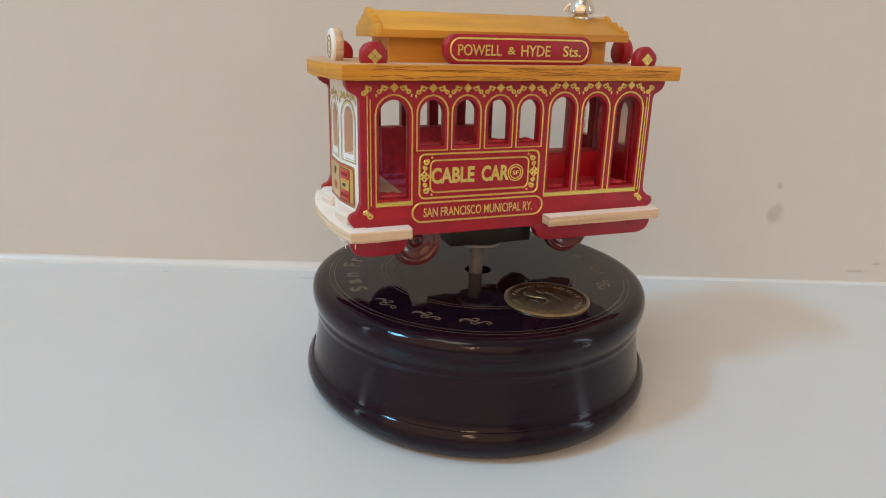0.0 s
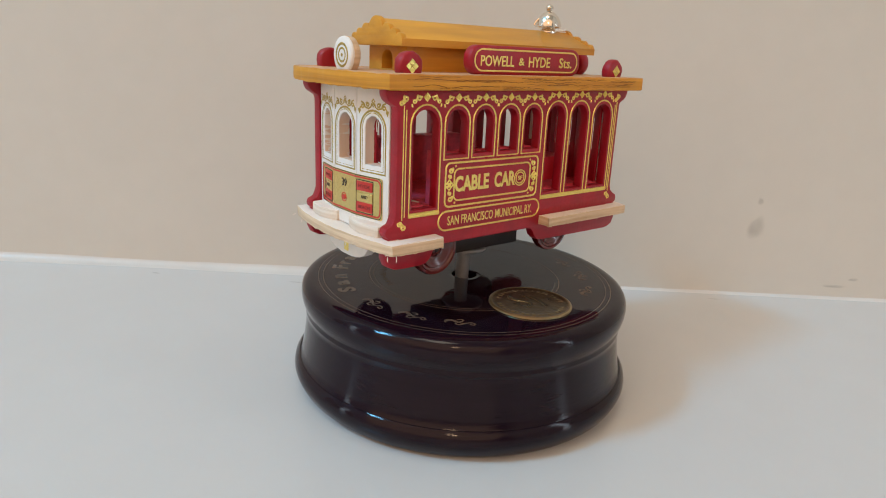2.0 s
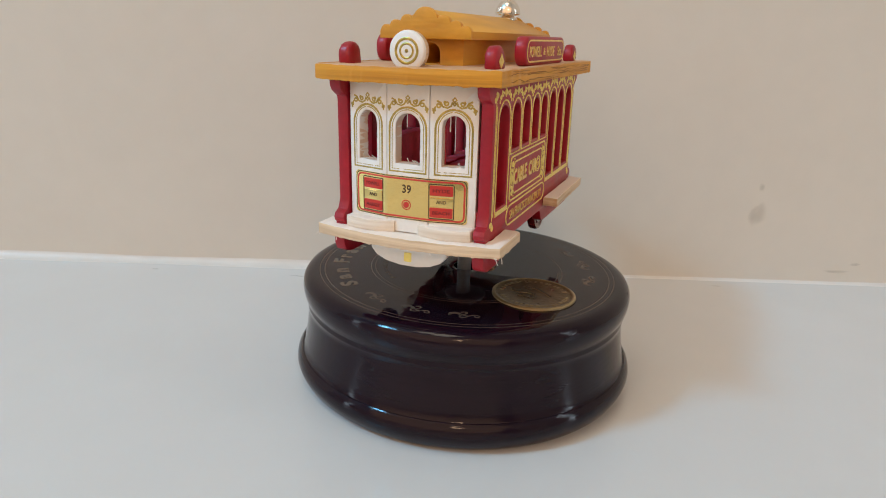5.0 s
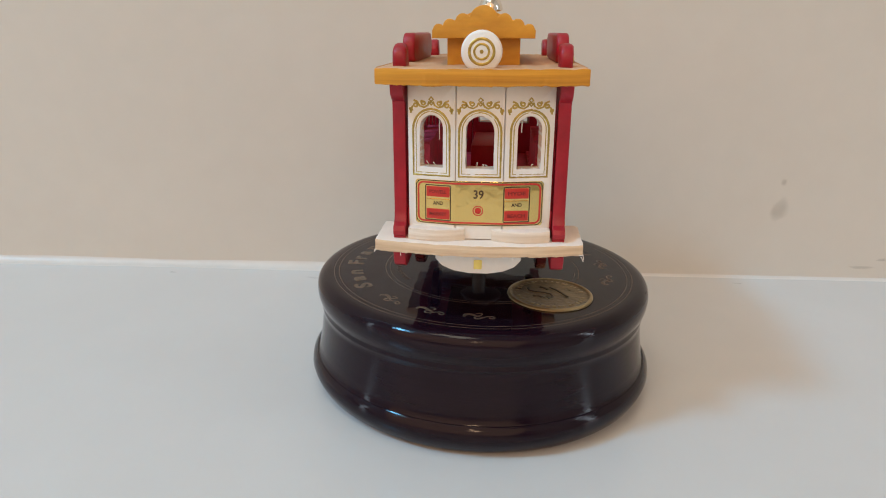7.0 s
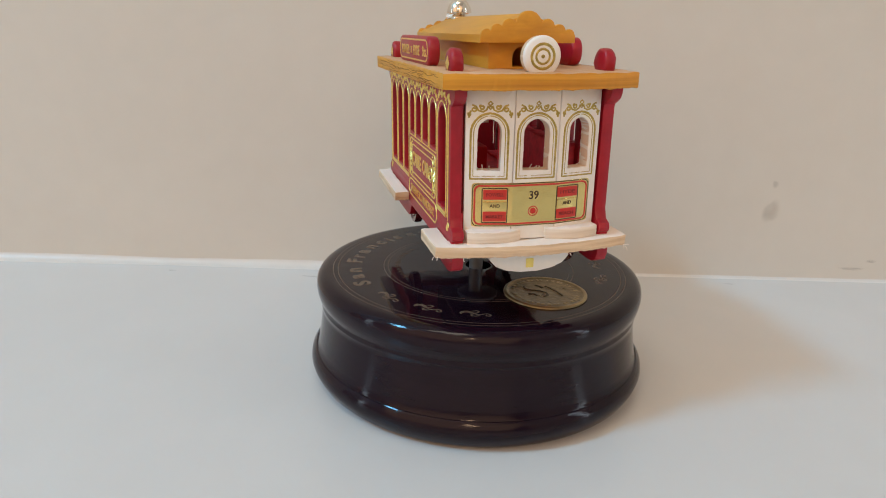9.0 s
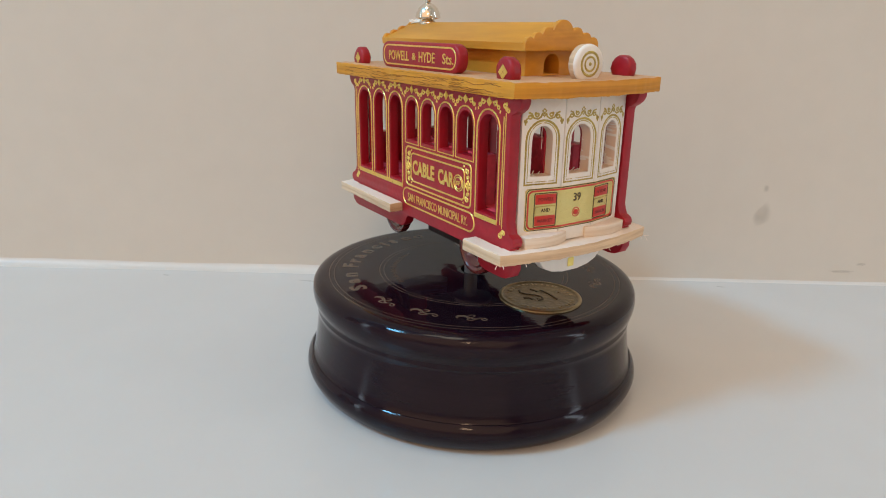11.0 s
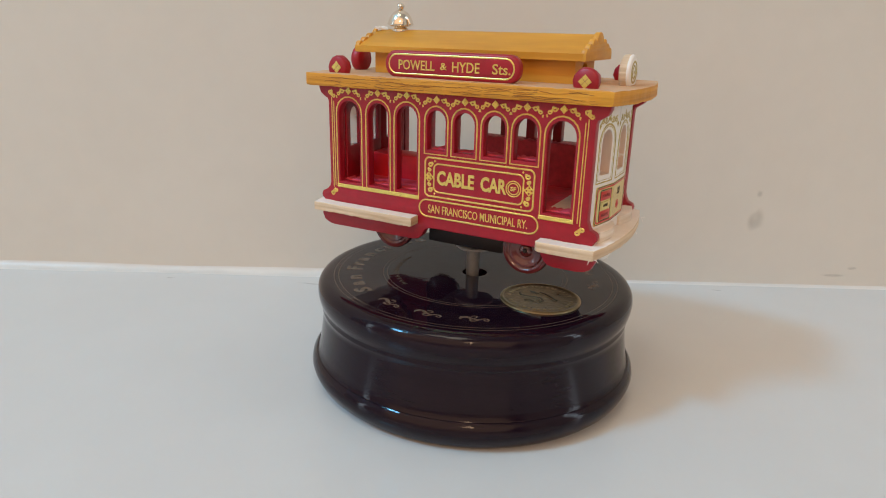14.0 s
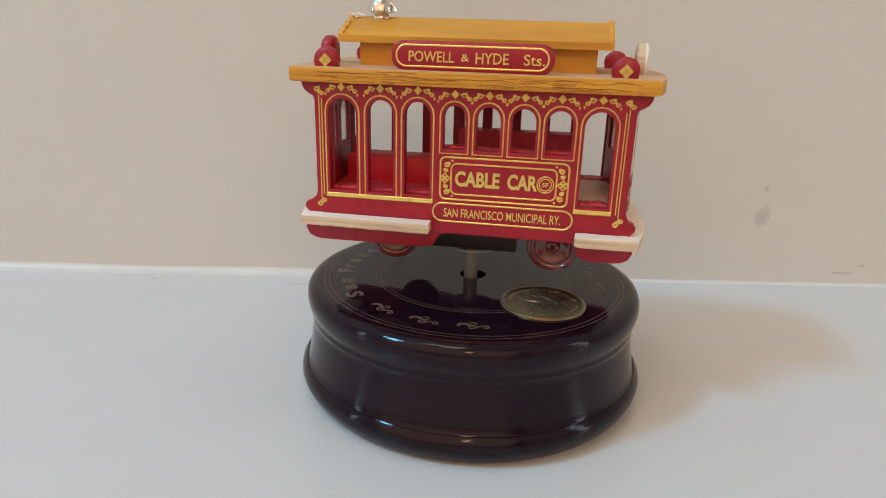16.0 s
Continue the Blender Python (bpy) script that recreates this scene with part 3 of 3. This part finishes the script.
def end(front, flip):
    """An end of three white boards; flip turns it to the back."""
    turn = pose(0, 0, 0, 0, 0, 180) if flip else Matrix()
    top, low = 100.6, 61.3
    for k, (a, b) in enumerate(((-18.7, -6.25), (-5.95, 5.95), (6.25, 18.7))):
        mid = (a + b) / 2
        half = 3.5 if k == 1 else 3.05
        hole = along(arch(mid - half, mid + half, 79.9, 93.0, 14), 0.5)
        me = board([[(a, low), (b, low), (b, top), (a, top)], hole], 3.6, 0.22)
        rough_edges(me, 0.17, 0.8, k + 3, lambda c, m=mid, h=half: abs(c.x - m) < h + 0.1 and c.y < 93.2 and c.y > 79)
        panel = part("end_panel", bent(me, front), [WHITE], car, "white painted end board with an arched opening", turn, 30)
        # bare wood inside the opening
        inner = arch(mid - half + 0.05, mid + half - 0.05, 79.95, 92.95)
        me = opening_lining(inner, 3.2)
        part("opening_lining", bent(me, front, -0.2), REVEAL, panel, "bare wood inside the opening", turn, 30)
        me = board([[(a, low + 3), (b, low + 3), (b, top), (a, top)], arch(mid - half - 0.3, mid + half + 0.3, 79.7, 93.2)], 0.8, 0.1)
        part("inner_lining", bent(me, front, -3.65), RED, panel, "red painted inside", turn, 30)
        g = 1.75
        part("gold_arch", bent(strokes([(arch(mid - half - g, mid + half + g, 77.8, 94.5, 14), True)], 0.30, 0.4), front), PRINT, panel, "gold line round the opening", turn)
        part("gold_arch", bent(strokes([(arch(mid - half - g + 0.75, mid + half + g - 0.75, 78.5, 93.9, 14), True)], 0.13, 0.4), front), PRINT, panel, "fine gold line", turn)
        orn = []
        for d in (-1, 1):
            orn += [(scroll(mid + d * 2.0, 96.0, 1.2, d), False), (scroll(mid + d * 4.1, 95.5, 1.25, -d), False), (scroll(mid + d * 5.2, 94.3, 0.7, d), False),
                    ([(mid + d * 0.5, 96.4), (mid + d * 0.9, 95.4), (mid + d * 1.8, 94.9), (mid + d * 3.0, 95.2), (mid + d * 3.6, 96.2), (mid + d * 4.6, 96.6)], False),
                    ([(mid + d * 4.8, 95.2), (mid + d * 5.4, 94.2), (mid + d * 5.3, 93.4)], False)]
        orn += [(diamond(mid, 96.9, 0.55), True), (diamond(mid, 95.9, 0.4), True)]
        part("gold_scroll", bent(strokes(orn, 0.24, 0.4), front), PRINT, panel, "gold scrollwork over the opening", turn)
    return turn


def opening_lining(loop, depth):
    verts, faces = [], []
    for x, z in loop:
        verts += [(x, z, 0), (x, z, -depth)]
    n = len(loop)
    for i in range(n):
        j = (i + 1) % n
        faces.append((2 * i, 2 * j, 2 * j + 1, 2 * i + 1))
    me = bpy.data.meshes.new("lining")
    me.from_pydata(verts, [], faces)
    return me


FRONT, BACK = 47.5, 48.6
for k in range(8):
    mid = (-12.5, 0.0, 12.5)[k % 3]
    x = mid + 5.4 * (random.random() - 0.5)
    z = 80.2
    d = 1.0 * (0.3 + 0.8 * random.random())
    pts = [(x, z - 0.3 * d, -2.6), (x + 0.4 * (random.random() - 0.5), z + 0.4 * d, -1.8), (x + 1.0 * (random.random() - 0.5), z + d, -1.2)]
    part("paint_splinter", bent(strokes([(pts, False)], 0.13, 1.0), FRONT), WHITE, car, "white splinter in an opening")
# torn strips of paint that hang in the openings
for u, z0, z1, r in ((-11.2, 93.0, 86.6, 0.09), (11.0, 93.0, 88.6, 0.16)):
    pts = [(u + 0.05 * math.sin(i * 1.3 + u), z0 + (z1 - z0) * i / 6, -2.9 + 0.2 * math.cos(i * 1.7)) for i in range(7)]
    part("paint_strip", bent(strokes([(pts, False)], r, 0.5, -1.4), FRONT), WHITE, car, "white strip of paint hanging in an opening")
end(FRONT, False)
end(BACK, True)


FADED = material("faded_red_ink", (0.20, 0.016, 0.012), 0.5)


def front_band():
    """The brass band on the front with its red boxes."""
    plate = part("brass_band", bent(densely(board([pill(-16.8, 16.6, 65.0, 76.7, 0.8)], 0.22, 0.05)), FRONT, 0.22), BRASS, car,
                 "shiny brass foil band with red boxes on the white front", None, 4)
    border = []
    lp = pill(-16.0, 15.8, 65.7, 76.0, 1.4)
    for i in range(len(lp)):
        p, q = lp[i], lp[(i + 1) % len(lp)]
        m = max(1, int(math.dist(p, q) / 0.6))
        border += [(p[0] + (q[0] - p[0]) * j / m, p[1] + (q[1] - p[1]) * j / m) for j in range(m)]
    outer = [(p[0] * 1.035, 70.85 + (p[1] - 70.85) * 1.10) for p in border]
    part("dark_border", bent(strokes([(outer, True)], 0.12, 0.35), FRONT, 0.24), INK, plate, "fine dark border line")
    part("red_border", bent(strokes([(border, True)], 0.24, 0.35), FRONT, 0.24), SIGN_RED, plate, "red border line")
    for x0, words in ((-13.8, ("POWELL", "AND", "MARKET")), (6.6, ("HYDE", "AND", "BEACH"))):
        x1 = x0 + 6.2
        part("box_outline", bent(strokes([(pill(x0 - 0.25, x1 + 0.25, 66.1, 75.3, 0.3), True)], 0.13, 0.4), FRONT, 0.26), INK, plate, "dark outline")
        for z0, z1, w, mat in ((72.3, 75.0, words[0], SIGN_RED), (69.5, 71.8, words[1], BRASS), (66.4, 69.1, words[2], SIGN_RED)):
            field = part("destination_field", bent(board([pill(x0, x1, z0, z1, 0.25)], 0.2, 0.05), FRONT, 0.36), mat, plate, "")
            me = lettering(w, 0.95, 4.6 if len(w) > 3 else 2.7, 0.04, 0.02)
            me.transform(Matrix.Translation(((x0 + x1) / 2, (z0 + z1) / 2, 0)))
            part("destination_lettering", bent(me, FRONT, 0.38), INK if w == "AND" else FADED, plate, f"dark lettering {w}", None, 0)
    me = lettering("39", 2.3, 2.6, 0.05, 0.04)
    me.transform(Matrix.Translation((-0.1, 73.3, 0)))
    part("fleet_number", bent(me, FRONT, 0.24), INK, plate, "dark figures 39", None, 0)
    part("red_spot", bent(board([ring(-0.2, 69.0, 0.85, 20)], 0.2, 0.05), FRONT, 0.34), SIGN_RED, plate, "red spot")
    part("spot_ring", bent(strokes([(ring(-0.2, 69.0, 1.25), True)], 0.13, 0.4), FRONT, 0.26), SIGN_RED, plate, "red ring")


front_band()


# ---- floor, steps, platforms ----
def ply_board(outline, z0, z1, name, label, seed):
    """A plywood board with pale faces and layered edges."""
    me = board([along(outline, 0.7)], z1 - z0, 0.22)
    rough_edges(me, 0.16, 2.6, seed)
    rough_edges(me, 0.22, 0.55, seed + 5, lambda c: c.z < -0.75 * (z1 - z0))
    for pl in me.polygons:
        pl.material_index = 0 if abs(pl.normal.z) > 0.8 else 1
    ob = part(name, me, [PLY, PLY_EDGE], car, label, Matrix.Translation((0, 0, z1)), 30)
    return ob


def bow(x0, x1, y, n=16):
    """The bowed end of a board, from right to left."""
    return [(x0 + (x1 - x0) * (1 - (2 * i / n - 1) ** 2), -y + 2 * y * i / n) for i in range(n + 1)]


Z0, Z1 = 58.1, 61.1
front_plan = [(31.8, -22.5), (31.6, -26.2), (32.3, -27.2)] + bow(49.2, 52.9, 27.0) + [(32.3, 27.2), (31.6, 26.2), (31.8, 22.5), (44.0, 22.5), (44.0, -22.5)]
platform = ply_board(front_plan, Z0, Z1, "front_platform", "bare plywood front platform with splintered edges", 1)
back_plan = [(-p[0] * 1.0 - 0.5, p[1]) for p in reversed(front_plan)]
back_plan = [(x if x < -40 else -10.6 - (x + 32.3) * 0.5, y) for x, y in back_plan]
ply_board(back_plan, Z0 + 0.4, Z1 + 0.3, "rear_platform", "bare plywood rear platform and side steps", 2)
for y0, y1, seed in ((-18.3, -3.6, 3), (3.4, 18.5, 4)):
    n = 10
    plan = [(44.2, y0)] + [(46.4 + 4.0 * math.sin(math.pi * (0.2 + 0.6 * i / n)) - 0.5, y0 + (y1 - y0) * i / n) for i in range(n + 1)] + [(44.2, y1)]
    me = board([along(plan, 0.7)], 3.1, 0.3)
    rough_edges(me, 0.20, 1.1, seed)
    for p in me.polygons:
        p.material_index = 0 if abs(p.normal.z) > 0.8 else 1
    part("fender_block", me, [PLY, PALE_EDGE], car, "whitish bare wood block on the platform", Matrix.Translation((0, 0, Z1 + 3.1)), 40)
# splinters on the platform's corners
for k, (x, y, z, dx, dy, dz) in enumerate(((50.2, 25.9, 58.6, 2.0, 1.6, 0.6), (50.4, 26.3, 58.3, 0.6, 1.2, -2.2), (49.9, -26.6, 58.6, 1.6, -0.6, -1.0), (51.2, -20, 58.2, 0.5, 0.2, -1.3),
                                           (52.6, 9, 58.1, 0.5, 0.6, -1.0), (48.2, -27.2, 58.2, -0.2, -0.6, -1.8), (48.0, 27.1, 58.2, 0.4, 0.5, -2.6))):
    pts = [(x, y, z), (x + dx * 0.3, y + dy * 0.3, z + dz * 0.2), (x + dx * 0.6, y + dy * 0.6, z + dz * 0.55)]
    part("splinter", strokes([(pts, False)], 0.10, 1.0), PLY, platform, "thin splinter of wood")

pilot = [(-11.4, 58.0), (-11.3, 55.4), (-9.6, 53.5), (-6.6, 52.2), (-2.6, 51.5), (2.6, 51.5), (6.6, 52.2), (9.6, 53.5), (11.3, 55.4), (11.4, 58.0)]
pl = part("pilot_board", board([pilot], 3.0, 0.3), WHITE, car, "white rounded board below the platform", axes((47.0, 0, 0), (0, 1, 0), (0, 0, 1), (1, 0, 0)), 40)
part("pilot_badge", board([pill(-1.1, 1.1, 52.8, 55.4, 0.3)], 0.3, 0.08), GOLD, pl, "small gold sticker", axes((47.2, 0, 0), (0, 1, 0), (0, 0, 1), (1, 0, 0)), 0)

part("floor_board", box(-43.9, 43.4, -19.0, 19.0, 63.5, 68.2, 0.2), PINK, car, "thinly stained pink wooden floor inside")
part("front_floor", box(31.4, 43.0, -14.3, 14.3, 68.1, 68.6, 0.1), PLY, car, "pale bare wood floor of the front cabin")
# red made brighter to imitate light falling on the bench
LIT_RED = material("lit_red_paint", (0.62, 0.014, 0.030), 0.45, vary=0.15, scale=140, bump=0.00005, bump_scale=600)
part("bench", box(-42.0, -9.6, -5.0, 5.0, 66.4, 76.4, 0.5), LIT_RED, car, "red wooden bench block inside")


def ragged_ledge(x0, x1, z0, z1, y, seed):
    """A ledge behind the openings whose upper edge is torn."""
    n = int((x1 - x0) / 0.7)
    top = [(x1 + (x0 - x1) * i / n, z1 + 0.55 * noise.noise(Vector((i * 0.45, seed, 0))) + 0.3 * noise.noise(Vector((i * 1.7, seed, 3)))) for i in range(n + 1)]
    part("seat", board([[(x0, z0), (x1, z0)] + top], 4.4, 0.1), PINK, car, "thinly stained pink ledge with a torn edge", axes((0, y, 0), (1, 0, 0), (0, 0, 1), (0, -1, 0)), 30)


for k, y in enumerate((14.6, -19.0)):
    ragged_ledge(-8.9, 29.6, 68.1, 83.15, y, k + 1.5)
    ragged_ledge(-43.0, -10.0, 66.5, 69.0, y, k + 4.5)
    ragged_ledge(30.6, 41.4, 66.5, 68.8, y, k + 7.5)

# ---- roof ----
plan = bow(50.2, 53.9, 25.6) + [(-p[0] - 0.9, -p[1]) for p in bow(50.6, 53.0, 26.5)]
me = board([along(plan, 0.8)], ROOF_Z1 - ROOF_Z0, 0.3)
rough_edges(me, 0.22, 2.2, 9)
rough_edges(me, 0.16, 0.6, 11, lambda c: c.z < -3.4)
for p in me.polygons:
    p.material_index = 1 if p.normal.z > 0.8 else 0
roof = part("roof_board", me, [ORANGE_EDGE, ORANGE_TOP], car, "orange stained plywood roof with bowed ends", Matrix.Translation((0, 0, ROOF_Z1)), 30)
GRAIN = material("dark_grain", (0.27, 0.095, 0.008), 0.7, vary=0.3)
# cracks between the layers of the roof's edge
for k in range(40):
    d = 1 if k % 2 else -1
    x = -50 + (k * 37 + k // 12 * 5) % 90
    z = 102.5 + 1.5 * math.sin(k * 2.4)
    pts = [(x + i * 0.9, d * (26.10 - 0.0087 * (x + i * 0.9)), z + 0.30 * noise.noise(Vector(((x + i * 0.9) * 0.35, k, 0)))) for i in range(min(6 + (k * 5) % 17, int((47 - x) / 0.9)))]
    part("edge_crack", strokes([(pts, False)], 0.035 + 0.02 * (k % 3), 1.0), GRAIN, roof, "dark crack in the edge")

for d in (1, -1):
    for z, x0, x1, seed in ((102.1, -44, -4, 1.3), (102.9, -20, 30, 2.7), (101.6, 2, 44, 5.1), (103.5, -48, -22, 7.9), (103.3, 12, 46, 9.2)):
        n = int((x1 - x0) / 0.7)
        pts = [(x0 + i * 0.7, d * (26.08 - 0.0087 * (x0 + i * 0.7)), z + 0.6 * noise.noise(Vector((i * 0.11, seed + d, 0))) + 0.25 * noise.noise(Vector((i * 0.6, seed, d))))
               for i in range(n)]
        part("edge_crack", strokes([(pts, False)], 0.075, 1.0), GRAIN, roof, "long dark crack in the edge")

part("clerestory", board([[(-9.4, 104.5), (9.4, 104.5), (9.4, 111.6), (-9.4, 111.6)], arch(-2.7, 2.7, 105.0, 110.3)], 69.7, 0.2), ORANGE, car,
     "orange stained clerestory block with a dark arched opening", axes((33.8, 0, 0), (0, 1, 0), (0, 0, 1), (1, 0, 0)))
# dark block added in place of the shade deep in the opening
part("clerestory_shade_plug", box(-35.8, 16.0, -5.5, 5.5, 104.6, 111.3, 0.1), BLACK, car, "dark plug standing for the shade inside the opening")


def upper_roof():
    gable = [(-13.0, 111.2), (13.0, 111.2), (13.1, 113.2), (1.2, 118.2), (0.0, 118.5), (-1.2, 118.2), (-13.1, 113.2)]
    m = axes((37.2, 0, 0), (0, 1, 0), (0, 0, 1), (1, 0, 0))
    top = part("upper_roof", board([gable], 78.8, 0.3), ORANGE, car, "orange stained gabled upper roof", m, 30)
    # scalloped boards at both ends
    edge = []
    lobes = [(0.0, 3.6, 119.1), (5.2, 1.9, 117.2), (-5.2, 1.9, 117.2), (8.5, 1.7, 115.9), (-8.5, 1.7, 115.9), (11.3, 1.5, 114.7), (-11.3, 1.5, 114.7)]
    for i in range(105):
        y = 13.0 - 26.0 * i / 104
        z = 112.9 + 4.8 * (1 - abs(y) / 13.0)
        for c, r, t in lobes:
            if abs(y - c) < r:
                z = max(z, t - r + math.sqrt(r * r - (y - c) ** 2))
        edge.append((y, z))
    outline = [(-13.0, 111.2), (13.0, 111.2)] + edge
    for x, k in ((37.9, 1), (-39.9, -1)):
        me = board([outline], 1.6, 0.2)
        part("gable_board", me, ORANGE, top, "scalloped gable board", axes((x, 0, 0), (0, 1, 0), (0, 0, 1), (1, 0, 0)), 30)


upper_roof()

# ---- headlight, bell ----
m = axes((45.2, 0.0, 108.3), (0, 1, 0), (0, 0, 1), (1, 0, 0))
me = lathe([(0, 0), (4.3, 0), (4.85, 0.4), (4.95, 1.6), (4.9, 2.5), (4.6, 2.7), (0, 2.7)], 36)
rough_edges(me, 0.08, 1.6, 5)
head = part("headlight", me, PLY_EDGE, car, "wooden headlight disc with a white face and gold rings", m, 50)
me = lathe([(0, 3.3), (4.3, 3.28), (4.8, 3.0), (4.98, 2.5), (4.9, 2.2)], 36)
part("lamp_face", me, WHITE, head, "white painted face", m, 60)
for r, w in ((2.95, 0.34), (1.75, 0.28)):
    part("gold_ring", strokes([(ring(0, 0, r, 32), True)], w, 0.4, 3.3), PRINT, head, "gold ring", m)
part("gold_spot", lathe([(0, 3.42), (0.45, 3.4), (0.5, 3.2)], 16), PRINT, head, "gold spot", m)

me = lathe([(0, 0), (3.7, 0), (4.25, 0.5), (4.4, 1.8), (4.3, 3.0), (3.6, 3.6), (0, 3.7)], 30)
rough_edges(me, 0.14, 2.0, 12)
part("tail_disc", me, RED, car, "red wooden tail light disc", axes((-46.6, 0, 108.3), (0, -1, 0), (0, 0, 1), (-1, 0, 0)), 50)
bell = part("bell", lathe([(0, 117.2), (2.6, 117.2), (2.9, 117.8), (2.6, 118.6), (2.0, 119.0), (3.4, 119.3), (4.3, 119.6), (4.35, 120.0), (4.0, 121.4), (3.3, 122.8), (2.3, 123.9),
                           (1.3, 124.4), (0.9, 124.6), (1.15, 125.1), (1.4, 125.7), (1.15, 126.3), (0.6, 126.8), (0, 127.0)], 40), CHROME, car,
            "shiny silver bell on the roof", Matrix.Translation((-31.8, 0, 0.2)), 60)
part("clapper", strokes([([(3.2, -1.4, 122.2), (4.4, -1.7, 121.2), (5.0, -1.9, 120.0)], False)], 0.4, 1.0), CHROME, bell, "small silver lever", Matrix.Translation((-31.8, 0, 0.2)))
tuft = []
for k in range(14):
    a = k * 0.9
    tuft.append(([(-36.5, -0.5, 118.2), (-38.0 - 0.5 * math.sin(a), -0.6 + 1.2 * math.cos(a), 118.6 + 0.4 * math.sin(a * 1.7)),
                  (-39.6 - 1.0 * math.sin(a * 2.3), -0.8 + 1.8 * math.cos(a), 118.5 + 0.7 * math.cos(a * 1.3))], False))
part("tuft", strokes(tuft, 0.22, 1.0), FLUFF, bell, "wisp of white fluff beside the bell", Matrix.Translation((0, 0, 0.2)))

# ---- under the car ----
part("underframe", box(-13.0, 14.5, -11.0, 11.0, 49.4, 59.0, 0.4), BLACK, car, "dark brown wooden block under the car")
part("flange", lathe([(0, 46.3), (6.6, 46.3), (7.0, 46.6), (7.0, 47.3), (6.7, 47.6), (4.0, 47.7), (3.8, 48.2), (3.8, 49.6), (0, 49.6)], 36), STEEL, car, "round steel flange")

# ---- what moves ----
CAR_TURN = (
    (0, 204.3), (0.5, 208.5), (1, 213.0), (1.5, 217.3), (2, 222.5), (2.5, 227.1), (3, 231.5), (3.5, 236.4), (4, 241.1), (6.5, 264.8), (7, 269.6), (7.5, 274.2), (8, 278.9), (8.5, 283.7), (9, 288.1), (9.5, 292.7), (12, 315.4), (12.5, 320.2), (13, 324.9), (13.5, 329.6), (14, 334.3), (14.5, 338.6), (15, 343.8), (15.5, 348.2), (16, 352.7),)


def motions():
    walk(cam, [(t, look(eye, to, roll)) for t, eye, to, roll in CAMERA_ROWS], EXPOSURES)
    walk(car, [(t, Matrix.Translation((0, 0, 0.0497)) @ pose(0, 0, 0, 0.98, 0.0, deg) @ Matrix.Translation((0, 0, -0.05))) for t, deg in CAR_TURN])


motions()
